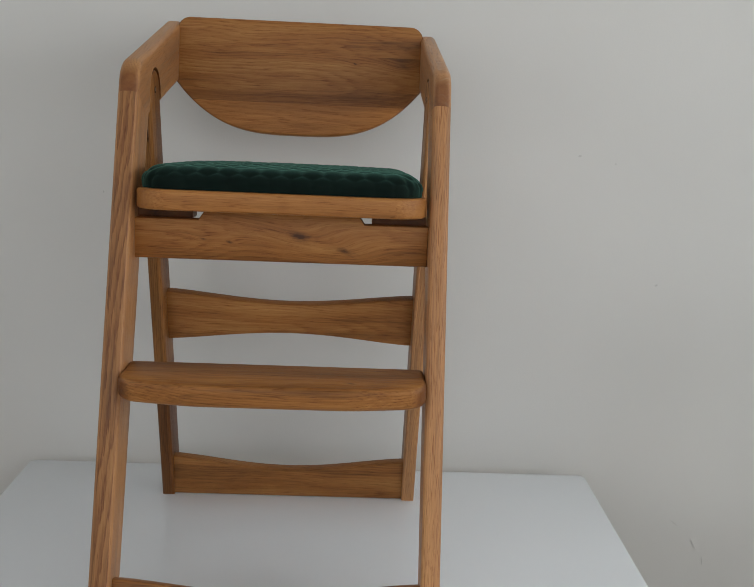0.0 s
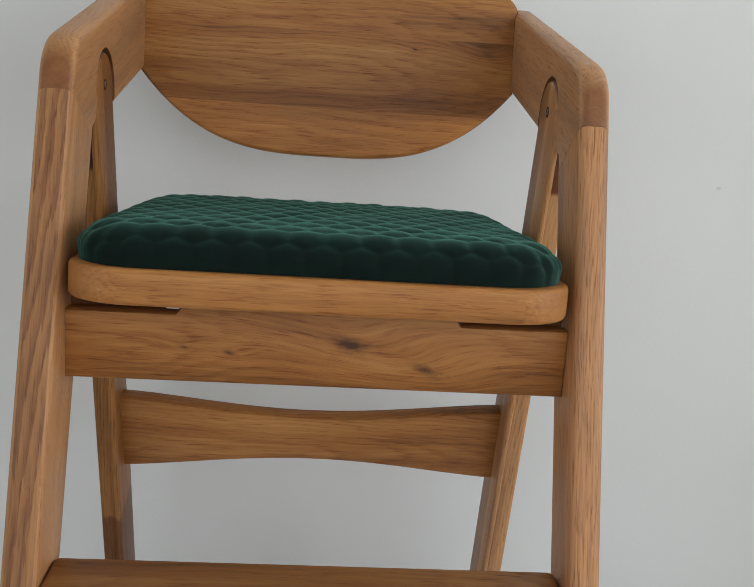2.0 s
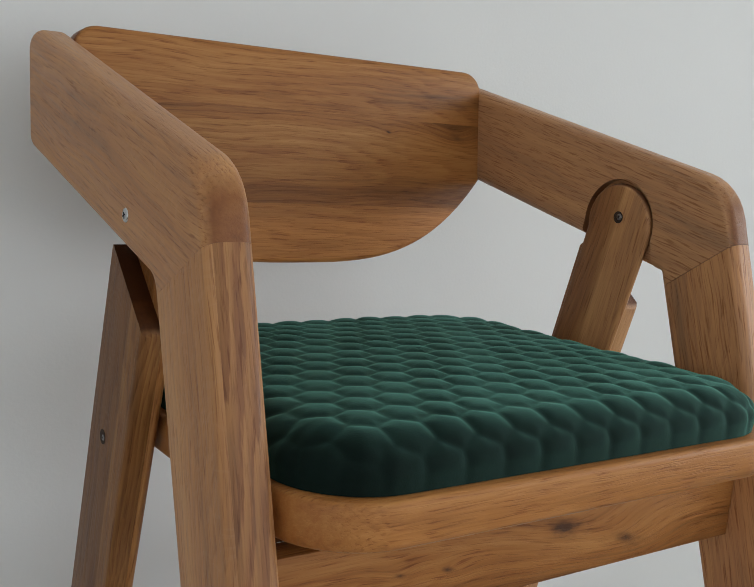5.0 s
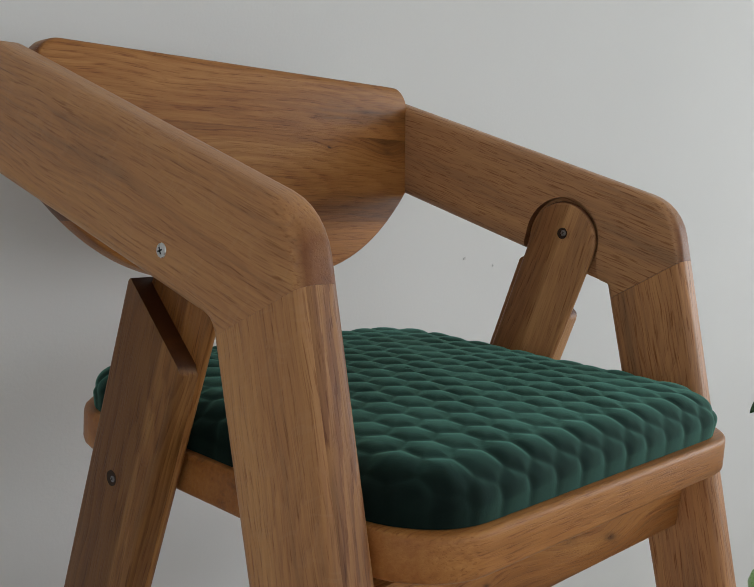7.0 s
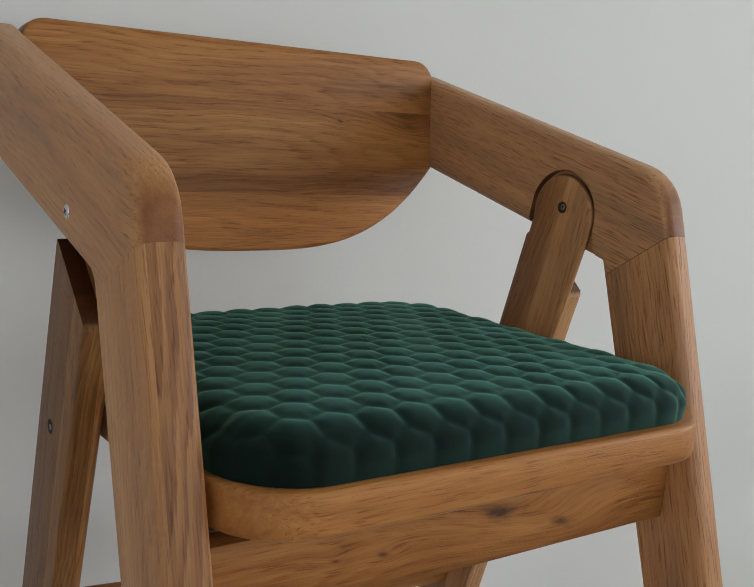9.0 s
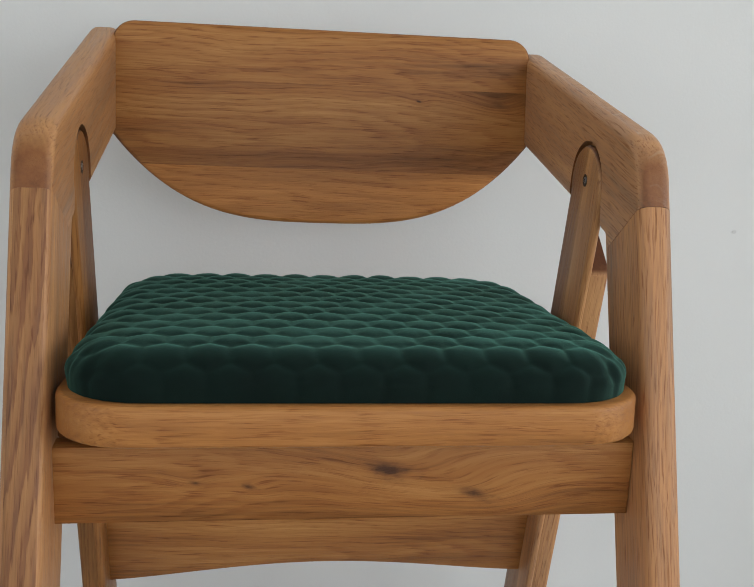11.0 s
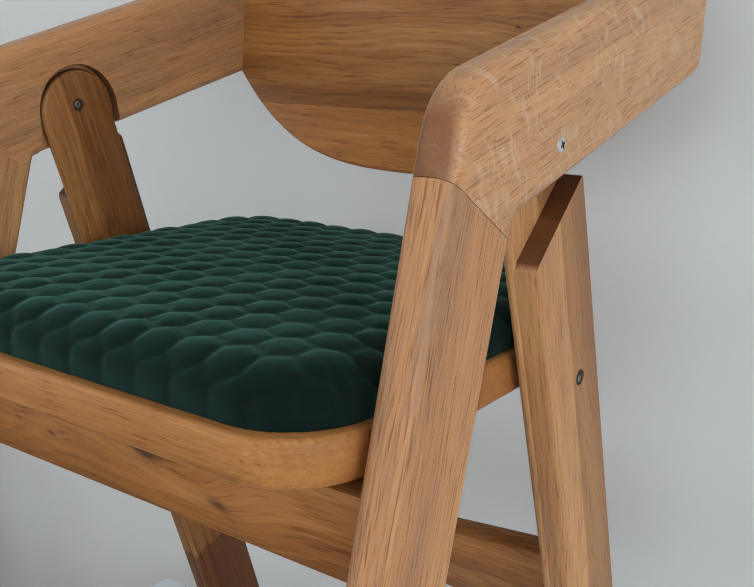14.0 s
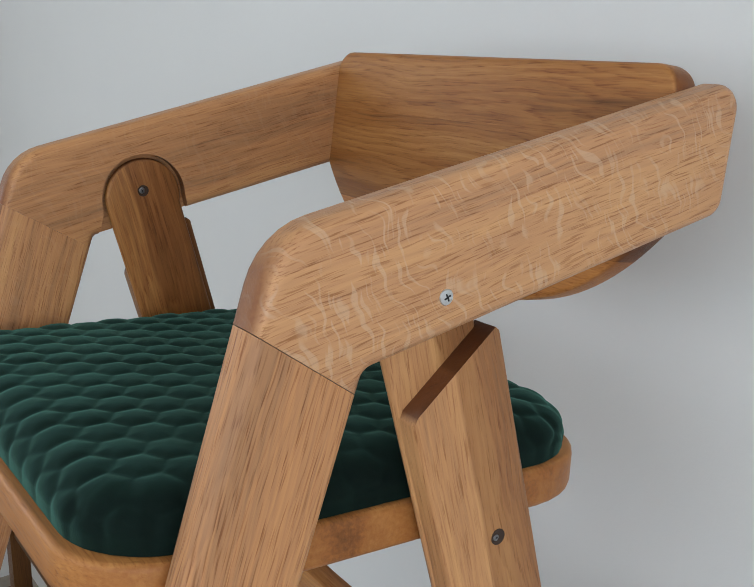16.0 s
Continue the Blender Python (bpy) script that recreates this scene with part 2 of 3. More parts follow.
OAK = oak("oak_plain")
OAK_DARK = oak("oak_dark", tone=0.80)
OAK_LIGHT = oak("oak_light", tone=1.12, figure=0.2, ends=(0.78, 0.70, 0.64))
OAK_PALE = oak("oak_pale", tone=1.42, rings=0.7, swing=0.95, figure=0.5)
OAK_LEG = oak("oak_leg", tone=1.42, figure=0.5, pore=(0.60, 0.48, 0.38), coarse=(36, 900), pale=0.25, porous=0.55)
OAK_FLAME = oak("oak_flame", tone=0.93, rings=0.36, figure=1.0, swing=0.55, pale=0.12, taper=0.09)
OAK_ARM = oak("oak_quarter_sawn", flecks=0.42, tone=1.36, figure=0.4, pore=(0.64, 0.53, 0.43), coarse=(55, 900), rays_from=0.776, pale=0.34, porous=0.6)
OAK_ARM_PLAIN = oak("oak_rift_sawn", flecks=0.06, tone=1.24, figure=0.4, pale=0.2)
# back-leg end colours hold oiled grain plus the shade beneath the arm
OAK_BLEG_R = oak("oak_two_tone", pale=0.16, tone=1.04, figure=0.5, split=(0.160, 1.22, 0.80), ends=(0.22, 0.13, 0.10))
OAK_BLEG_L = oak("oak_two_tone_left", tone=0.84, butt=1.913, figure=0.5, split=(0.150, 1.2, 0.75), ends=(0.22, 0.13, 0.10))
# left back leg's outer half: the shade on that side is in its tone
OAK_BLEG_OUT = oak("oak_shaded_outer", tone=0.56, butt=1.913, figure=0.6, split=(0.150, 1.3, 0.80), ends=(0.22, 0.13, 0.10))
OAK_RAIL = oak("oak_knotty", knots=((0.024, 0.505, 0.0100, 1.35), (0.085, 0.487, 0.0084, 1.0), (-0.07, 0.494, 0.003, 1.0), (-0.105, 0.497, 0.003, 0.9)))
OAK_BACK = oak("oak_back", tone=0.98, figure=0.5)
OAK_BACK_MID = oak("oak_back_middle", knots=((0.091, 0.0615, 0.0022, 1.6), (0.172, 0.060, 0.006, 0.5)), tone=0.98, figure=0.5, split=(0.010, 0.74, 1.0))
OAK_STEP = oak("oak_step", knots=((0.1, -0.26, 0.0035, 1.4),), tone=1.02)
WALNUT = oak("dark_stained_wood", tone=0.34, figure=0.5)
VELVET = velvet()
PAINT = plain("wall_paint", (0.73, 0.722, 0.70), 0.85, vary=0.02, scale=1.5, bump=0.0004, bump_scale=320, spec=0.25)
CEILING_PAINT = plain("ceiling_paint", (0.84, 0.84, 0.82), 0.9, vary=0.015)
LAMINATE = plain("white_laminate", (0.79, 0.82, 0.85), 0.28, vary=0.02, scale=3, bump=0.00005, bump_scale=700)
FLOORING = plain("floor_laminate", (0.36, 0.30, 0.24), 0.45, vary=0.25, scale=9)
STEEL = plain("zinc_steel", (0.62, 0.63, 0.64), 0.3, 1.0, vary=0.05, scale=300)
DULL_STEEL = plain("dull_steel", (0.26, 0.26, 0.27), 0.35, 1.0, vary=0.1, scale=300)
SLOT = plain("screw_slot_dark", (0.03, 0.03, 0.032), 0.6, 0.6)
HOLE = plain("bored_hole", (0.035, 0.018, 0.01), 0.9)
SCUFF = plain("scuff_grey", (0.60, 0.59, 0.57), 0.9)
UPVC = plain("white_window_frame", (0.8, 0.8, 0.8), 0.35, vary=0.02)
GLASS = glass()
POT = plain("green_glazed_pot", (0.16, 0.34, 0.05), 0.3, vary=0.1)
SOIL = plain("potting_soil", (0.03, 0.02, 0.013), 0.95, vary=0.5, scale=120, bump=0.004, bump_scale=150)
LEAF = plain("dark_green_leaf", (0.025, 0.085, 0.025), 0.4, vary=0.35, scale=30)
STEM = plain("green_stem", (0.07, 0.13, 0.03), 0.5)


# ---- building helpers ----
def part(name, bm, mat, parent=None, label="", grain=None, smooth=True):
    """Links a bmesh as one mesh. grain: (way of the fibres, way across the face, three offsets in metres)."""
    bmesh.ops.recalc_face_normals(bm, faces=bm.faces)
    me = bpy.data.meshes.new(name)
    bm.to_mesh(me)
    bm.free()
    for one in (mat if isinstance(mat, tuple) else (mat,)):
        me.materials.append(one)
    if smooth:
        me.polygons.foreach_set("use_smooth", [True] * len(me.polygons))
        me.set_sharp_from_angle(angle=radians(40))
    if grain:
        way, side, shift = Vector(grain[0]).normalized(), Vector(grain[1]).normalized(), grain[2]
        deep = way.cross(side)
        co = np.empty(len(me.vertices) * 3)
        me.vertices.foreach_get("co", co)
        co = co.reshape(-1, 3)
        out = np.stack([co @ np.array(a) + s for a, s in zip((way, side, deep), shift)], 1)
        me.attributes.new("grain", "FLOAT_VECTOR", "POINT").data.foreach_set("vector", out.ravel())
        heart = out - np.array([out[:, 0].min() - 0.05, (out[:, 1].max() + out[:, 1].min()) / 2, (out[:, 2].max() + out[:, 2].min()) / 2])
        heart += np.array([0.0, 0.018 * math.sin(9 * shift[0] + 5 * shift[1]), 0.012 + 0.010 * math.sin(7 * shift[2])])
        me.attributes.new("ring", "FLOAT_VECTOR", "POINT").data.foreach_set("vector", heart.ravel())
        me.attributes.new("grain_way", "FLOAT_VECTOR", "POINT").data.foreach_set("vector", np.tile(np.array(way), len(co)))
    ob = new(name, me)
    ob.parent = parent
    if label:
        tagged(ob, label)
    return ob


def thing(name, label, category, at=(0, 0, 0), group="", kind=""):
    ob = new(name)
    ob.location = at
    ob.empty_display_size = 0.05
    return tagged(ob, label, category, group, kind)


def rounded(points):
    """An outline from corners (a, b, radius), each rounded off by an arc."""
    out, n = [], len(points)
    for i, (a, b, r) in enumerate(points):
        p, q, s = Vector((a, b)), Vector(points[i - 1][:2]), Vector(points[(i + 1) % n][:2])
        if r <= 0:
            out.append((a, b))
            continue
        d0, d1 = (q - p).normalized(), (s - p).normalized()
        half = d0.angle(d1) / 2
        reach = r / math.tan(half)
        mid = p + (d0 + d1).normalized() * (r / math.sin(half))
        v0, v1 = p + d0 * reach - mid, p + d1 * reach - mid
        turn = math.atan2(v0.x * v1.y - v0.y * v1.x, v0.dot(v1))
        k = max(3, int(abs(turn) / radians(9)))
        for j in range(k + 1):
            c, sn = math.cos(turn * j / k), math.sin(turn * j / k)
            out.append((mid.x + c * v0.x - sn * v0.y, mid.y + sn * v0.x + c * v0.y))
    return out


def prism(outline, c0, c1, soft=0.0, keep=None, m=None, segs=4, rims_at="both"):
    """The outline in (a, b), drawn from c0 to c1, with its rims rounded off. keep(p, q): rims that stay sharp. rims_at: low, high or both. m: where it goes."""
    pts = [Vector(p) for p in outline]
    n = len(pts)
    if sum(p.x * q.y - q.x * p.y for p, q in zip(pts, pts[1:] + pts[:1])) < 0:
        pts.reverse()
    flags = [0.0 if keep and keep(tuple(pts[i]), tuple(pts[(i + 1) % n])) else 1.0 for i in range(n)]
    ways = [(pts[(i + 1) % n] - pts[i]).normalized() for i in range(n)]
    inward = []
    for i in range(n):
        e0, e1, f0, f1 = ways[i - 1], ways[i], flags[i - 1], flags[i]
        n0, n1 = Vector((-e0.y, e0.x)), Vector((-e1.y, e1.x))
        det = n0.x * n1.y - n0.y * n1.x
        inward.append((n0 + n1) * ((f0 + f1) / 4) if abs(det) < 0.02 else Vector(((f0 * n1.y - f1 * n0.y) / det, (f1 * n0.x - f0 * n1.x) / det)))
    steps = []
    if soft and rims_at != "high":
        steps += [(soft * (1 - math.sin(a)), c0 + soft * (1 - math.cos(a))) for a in (math.pi / 2 * k / segs for k in range(segs + 1))]
    else:
        steps.append((0.0, c0))
    if soft and rims_at != "low":
        steps += [(soft * (1 - math.cos(a)), c1 - soft * (1 - math.sin(a))) for a in (math.pi / 2 * k / segs for k in range(segs + 1))]
    else:
        steps.append((0.0, c1))
    bm = bmesh.new()
    rings = [[bm.verts.new((*(p + v * d), c)) for p, v in zip(pts, inward)] for d, c in steps]
    bm.faces.new(rings[0][::-1])
    bm.faces.new(rings[-1])
    for a, b in zip(rings, rings[1:]):
        for i in range(n):
            j = (i + 1) % n
            bm.faces.new((a[i], a[j], b[j], b[i]))
    if m is not None:
        bmesh.ops.transform(bm, matrix=m, verts=bm.verts)
    return bm


def box(x0, x1, y0, y1, z0, z1, soft=0.0):
    return prism([(x0, y0), (x1, y0), (x1, y1), (x0, y1)], z0, z1, soft, segs=2)


def lathe(profile, steps=40, m=None):
    """A turned shape from (radius, height) pairs, round the z axis."""
    bm = bmesh.new()
    rings = []
    for r, z in profile:
        if r < 1e-6:
            rings.append([bm.verts.new((0, 0, z))])
        else:
            rings.append([bm.verts.new((r * math.cos(2 * math.pi * i / steps), r * math.sin(2 * math.pi * i / steps), z)) for i in range(steps)])
    for a, b in zip(rings, rings[1:]):
        for i in range(steps):
            j = (i + 1) % steps
            quad = [a[i % len(a)], a[j % len(a)], b[j % len(b)], b[i % len(b)]]
            quad = list(dict.fromkeys(quad))
            if len(quad) > 2:
                bm.faces.new(quad)
    if m is not None:
        bmesh.ops.transform(bm, matrix=m, verts=bm.verts)
    return bm


def minus(bm, *cutters):
    """The first shape less the others."""
    def holder(b):
        bmesh.ops.recalc_face_normals(b, faces=b.faces)
        me = bpy.data.meshes.new("cut")
        b.to_mesh(me)
        b.free()
        return new("cut", me)
    body, tools = holder(bm), [holder(c) for c in cutters]
    for tool in tools:
        mod = body.modifiers.new("less", "BOOLEAN")
        mod.operation, mod.object, mod.solver = "DIFFERENCE", tool, "EXACT"
    bpy.context.view_layer.update()
    me = bpy.data.meshes.new_from_object(body.evaluated_get(bpy.context.evaluated_depsgraph_get()))
    out = bmesh.new()
    out.from_mesh(me)
    for ob in (body, *tools):
        old = ob.data
        bpy.data.objects.remove(ob)
        bpy.data.meshes.remove(old)
    bpy.data.meshes.remove(me)
    return out


YZX = Matrix(((0, 0, 1, 0), (1, 0, 0, 0), (0, 1, 0, 0), (0, 0, 0, 1)))      # outline in (y, z), drawn along x
XZY = Matrix(((1, 0, 0, 0), (0, 0, 1, 0), (0, 1, 0, 0), (0, 0, 0, 1)))      # outline in (x, z), drawn along y


def structure(name, bm, mat, label, category):
    return tagged(part(name, bm, mat, smooth=False), label, category, kind="structure")


# ---- the room ----
structure("wall_north", box(WALL_W, WALL_E, WALL_N, WALL_N + 0.15, FLOOR, CEIL), PAINT, "smooth off-white painted wall behind the table", "wall")
west = minus(box(WALL_W - 0.2, WALL_W, WALL_S - 0.2, WALL_N + 0.15, FLOOR, CEIL), box(WALL_W - 0.3, WALL_W + 0.1, WEST[0], WEST[1], WEST[2], WEST[3]))
structure("wall_west", west, PAINT, "off-white painted side wall with an added fill window", "wall")
south = minus(box(WALL_W, WALL_E, WALL_S - 0.2, WALL_S, FLOOR, CEIL), box(SOUTH[0], SOUTH[1], WALL_S - 0.3, WALL_S + 0.1, SOUTH[2], SOUTH[3]))
structure("wall_south", south, PAINT, "off-white painted rear wall with a wide window", "wall")
east = minus(box(WALL_E, WALL_E + 0.2, WALL_S - 0.2, WALL_N + 0.15, FLOOR, CEIL), box(WALL_E - 0.1, WALL_E + 0.3, EAST[0], EAST[1], EAST[2], EAST[3]))
structure("wall_east", east, PAINT, "off-white painted side wall with a wide window", "wall")
structure("floor", box(WALL_W - 0.2, WALL_E + 0.2, WALL_S - 0.2, WALL_N + 0.15, FLOOR - 0.1, FLOOR), FLOORING, "brown wood-effect laminate floor", "floor")
structure("ceiling", box(WALL_W - 0.2, WALL_E + 0.2, WALL_S - 0.15, WALL_N + 0.15, CEIL, CEIL + 0.1), CEILING_PAINT, "plain white painted ceiling", "ceiling")


def build_window(name, at, turn, wide, high):
    """A two-light window that faces its own -x, standing in its opening."""
    ob = thing(name, "wide white-framed window assumed out of view, letting in daylight", "window", at, kind="structure")
    ob.rotation_euler = (0, 0, radians(turn))
    h = wide / 2
    part("window_frame", minus(box(0, 0.06, -h, h, 0, high), box(-0.1, 0.2, 0.06 - h, -0.03, 0.06, high - 0.06), box(-0.1, 0.2, 0.03, h - 0.06, 0.06, high - 0.06)), UPVC, ob, smooth=False)
    for y0, y1 in ((0.05 - h, -0.02), (0.02, h - 0.05)):
        part("pane", box(0.026, 0.032, y0, y1, 0.05, high - 0.05), GLASS, ob, smooth=False).visible_shadow = False
    part("window_sill", box(-0.2, 0.0, -h, h, -0.03, 0.0, 0.004), UPVC, ob)


build_window("window_1", (WALL_E + 0.1, (EAST[0] + EAST[1]) / 2, EAST[2]), 0, EAST[1] - EAST[0], EAST[3] - EAST[2])
# frame for the added west fill, not a known window
build_window("fill_window", (WALL_W - 0.1, (WEST[0] + WEST[1]) / 2, WEST[2]), 180, WEST[1] - WEST[0], WEST[3] - WEST[2])
build_window("window_2", ((SOUTH[0] + SOUTH[1]) / 2, WALL_S - 0.1, SOUTH[2]), -90, SOUTH[1] - SOUTH[0], SOUTH[3] - SOUTH[2])

# small specks and rubbed marks on the paint behind the table
north = bpy.data.objects["wall_north"]
for x, z, w, h, turn in ((0.508, 0.597, 0.006, 0.004, 10), (0.575, 0.585, 0.003, 0.003, 0), (0.672, 0.361, 0.006, 0.004, 20), (0.754, -0.118, 0.018, 0.0018, -40), (0.797, -0.162, 0.026, 0.0018, -62), (0.819, -0.198, 0.02, 0.0018, -78), (-0.36, 0.50, 0.003, 0.004, 0)):
    mark = prism([(w / 2 * math.cos(a), h / 2 * math.sin(a)) for a in np.linspace(0, 2 * math.pi, 12, endpoint=False)], 0, 0.0008)
    bmesh.ops.transform(mark, matrix=Matrix.Translation((x, WALL_N - 0.0006, z)) @ pose(0, 0, 0, 90, 0, 0) @ pose(0, 0, 0, 0, 0, turn), verts=mark.verts)
    part("scuff_mark", mark, SCUFF, north)

# ---- the table ----
TX0, TX1, TY0, TY1 = -0.489, 0.551, -0.62, 0.284
table = thing("table", "white laminate table standing against the wall", "table", (0.03, -0.17, FLOOR))
tm = Matrix.Translation((-0.03, 0.17, -FLOOR))
top = prism(rounded([(TX0, TY0, 0.014), (TX1, TY0, 0.014), (TX1, TY1, 0.014), (TX0, TY1, 0.014)]), -0.026, 0.0, 0.002, m=tm, segs=2)
part("tabletop", top, LAMINATE, table)
for x in (TX0 + 0.05, TX1 - 0.05):
    for y in (TY0 + 0.05, TY1 - 0.05):
        leg = box(x - 0.025, x + 0.025, y - 0.025, y + 0.025, FLOOR, -0.026, 0.003)
        bmesh.ops.transform(leg, matrix=tm, verts=leg.verts)
        part("leg", leg, UPVC, table)

# ---- the high chair ----
INNER_L, INNER_R, OUTER_L, OUTER_R = 0.1968, 0.1983, 0.2245, 0.2236
chair = thing("high_chair", "oiled oak child's high chair with footrest standing on table", "high chair")

LEG_F = lambda z: -0.1205 - 0.325 * (0.681 - z)
LEG_B = lambda z: -0.0575 - 0.356 * (0.640 - z)
MIT_F, MIT_B = (LEG_F(0.685), 0.685), (LEG_B(0.640), 0.640)
PIVOT = (0.001, 0.690)
HOLE_AT = (0.0485, 0.530)


def joined(a, b):
    """Two shapes as one mesh."""
    me = bpy.data.meshes.new("tmp")
    b.to_mesh(me)
    a.from_mesh(me)
    b.free()
    bpy.data.meshes.remove(me)
    return a


def side_frame(sx, upper):
    """One side of the chair in outline, rounded along its rims, with the pocket in which the back leg swings,
    sawn through at the mitre: the armrest or the front leg."""
    # the two sides are not quite alike: the left leg is the wider one and its arm climbs a little more
    if sx > 0:
        front, rear, lift, top_at, top_slope, low_at, low_slope = 0.005, 0.005, 0.0, 0.7485, 0.193, 0.6625, 0.197
    else:
        front, rear, lift, top_at, top_slope, low_at, low_slope = -0.002, 0.0085, 0.005, 0.7500, 0.2225, 0.6635, 0.200
    arm_top, arm_low = (lambda y: top_at + top_slope * y), (lambda y: low_at + low_slope * y)
    corner_y = LEG_F(0.7305) + front
    over = [(corner_y, arm_top(corner_y), 0.045), (0.2435, arm_top(0.2435), 0.016), (0.2315, arm_low(0.2315), 0.014)]
    under = [(-0.0535 + rear, arm_low(-0.0535 + rear), 0.008 if sx > 0 else 0.014), (LEG_B(0) + rear, 0, 0), (LEG_F(0) + front, 0, 0)]
    inner, outer, layer = (INNER_R, OUTER_R, 0.2060) if sx > 0 else (INNER_L, OUTER_L, 0.2060)
    py, pz = PIVOT
    arc = [(py + 0.0378 * math.cos(a), pz - 0.006 + 0.0378 * math.sin(a), 0) for a in np.linspace(0, radians(192), 26)]
    notch = [(0.0412, arm_low(0.0412), 0)] + arc + [(-0.0405, arm_low(-0.0405), 0)]
    marks = [Vector(p[:2]) for p in notch]
    in_notch = lambda p: any((Vector(p) - q).length < 1e-5 for q in marks)
    foot = lambda p, q: p[1] < 1e-6 and q[1] < 1e-6
    tight = [(*under[0][:2], 0.003)] + under[1:]
    inside = prism(rounded(over + notch + tight), inner, layer, 0.0072, lambda p, q: foot(p, q) or (in_notch(p) and in_notch(q)), YZX, 5, "low")
    outside = prism(rounded(over + under), layer, outer, 0.0095, foot, YZX, 5, "high")
    (a, b), (c, d) = (MIT_F[0] + front, MIT_F[1] + lift), (MIT_B[0] + rear, MIT_B[1] + lift)
    across = Vector((0, d - b, a - c)).normalized()
    if (across.z < 0) == upper:
        across = -across
    for bm in (inside, outside):
        cut = bmesh.ops.bisect_plane(bm, geom=bm.verts[:] + bm.edges[:] + bm.faces[:], plane_co=Vector((0, a, b)) + across * (0.00018 if sx > 0 else 0.00004), plane_no=across, clear_inner=True)
        bmesh.ops.edgenet_fill(bm, edges=[e for e in cut["geom_cut"] if isinstance(e, bmesh.types.BMEdge)])
    bm = joined(inside, outside)
    if sx < 0:
        bmesh.ops.scale(bm, vec=(-1, 1, 1), verts=bm.verts)
    return bm


def front_leg(sx, shift):
    bm = side_frame(sx, False)
    bmesh.ops.recalc_face_normals(bm, faces=bm.faces)
    # the left leg is flat-sawn: flamed on its front, plain on its sides
    for f in bm.faces:
        f.material_index = 1 if sx < 0 and f.normal.dot(Vector((0, -0.945, 0.325))) > 0.72 else 0
    return part("front_leg", bm, OAK_LEG if sx > 0 else (OAK_ARM_PLAIN, OAK_FLAME), chair, grain=((0, 0.33, 0.94), (0.35, 0.88, -0.31), shift))


def back_leg_lines(z):
    """The front and the back edge of the back leg at a height."""
    return -0.0212 + 0.257 * (0.642 - z), 0.0470 + 0.246 * (0.657 - z)


def armrest(sx, shift):
    bm = side_frame(sx, True)
    ob = part("armrest", bm, OAK_ARM if sx > 0 else OAK_ARM_PLAIN, chair, grain=((0, 0.98, 0.2), (0, -0.2, 0.98), shift))
    screw((OUTER_R if sx > 0 else -OUTER_L, 0.001, 0.686), sx, ob, 0.0046)
    return ob


def screw(at, sx, parent, r, metal=None, label="bright steel cross-head screw"):
    """A countersunk cross-head screw that looks along x."""
    m = Matrix.Translation(at) @ pose(0, 0, 0, 0, 90 * sx, 0)
    head = part("screw", lathe([(0, r * 0.26), (r * 0.55, r * 0.24), (r * 0.9, r * 0.15), (r, 0.0), (r, -0.001), (0, -0.001)], 28, m), metal or STEEL, parent, label)
    for turn in (25, 115):
        slot = prism([(-r * 0.48, -r * 0.1), (r * 0.48, -r * 0.1), (r * 0.48, r * 0.1), (-r * 0.48, r * 0.1)], r * 0.17, r * 0.30, m=m @ pose(0, 0, 0, 0, 0, turn))
        part("slot", slot, SLOT, head)
    return head


def back_leg(sx, shift):
    x_in, x_mid, x_out = 0.1972, 0.2045, (0.2190 if sx > 0 else 0.2178)
    py, pz = PIVOT
    r = 0.0342
    fy0, by0 = back_leg_lines(0.0)
    arc = [(py + r * math.cos(a), pz - 0.006 + r * math.sin(a)) for a in np.linspace(radians(-10), radians(194), 26)]
    inner = [(by0, 0.0)] + arc + [(fy0, 0.0)]
    # the outer half stops short of the armrest in a slanting shoulder
    cut_f, cut_b = 0.617, 0.662
    outer = [(by0, 0.0), (back_leg_lines(cut_b)[1], cut_b - 0.004), (back_leg_lines(cut_b)[1] - 0.005, cut_b), (back_leg_lines(cut_f)[0] + 0.002, cut_f + 0.002), (back_leg_lines(cut_f)[0], cut_f - 0.004), (fy0, 0.0)]
    flat = lambda p, q: p[1] < 1e-6 and q[1] < 1e-6
    a = prism(inner, x_in, x_mid, 0.0035, flat, YZX, 3)
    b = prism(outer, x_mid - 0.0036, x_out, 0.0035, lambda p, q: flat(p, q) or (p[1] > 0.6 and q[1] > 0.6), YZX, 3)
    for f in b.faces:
        f.material_index = 1
    a = joined(a, b)
    if sx < 0:
        bmesh.ops.scale(a, vec=(-1, 1, 1), verts=a.verts)
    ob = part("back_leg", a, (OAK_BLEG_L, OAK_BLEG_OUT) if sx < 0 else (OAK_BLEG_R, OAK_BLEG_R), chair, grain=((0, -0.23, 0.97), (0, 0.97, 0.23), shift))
    m = Matrix.Translation((sx * (x_in - 0.0003), py - 0.001, pz)) @ pose(0, 0, 0, 0, -90 * sx, 0)
    part("bore", lathe([(0, 0.0), (0.0050, 0.0), (0.0050, -0.001), (0, -0.001)], 24, m), HOLE, ob, "dark bored screw hole")
    screw((sx * (x_in - 0.0004), py - 0.0022, pz + 0.0004), -sx, ob, 0.0027, DULL_STEEL, "dull steel sunk screw")
    # bored hole with a sunk screw
    m = Matrix.Translation((sx * (x_out + 0.0003), *HOLE_AT)) @ pose(0, 0, 0, 0, 90 * sx, 0)
    part("bore", lathe([(0, 0.0), (0.0052, 0.0), (0.0052, -0.001), (0, -0.001)], 24, m), HOLE, ob, "dark bored screw hole")
    screw((sx * (x_out + 0.0004), HOLE_AT[0] - 0.0018, HOLE_AT[1]), sx, ob, 0.0021, DULL_STEEL, "dull steel sunk screw")
    return ob


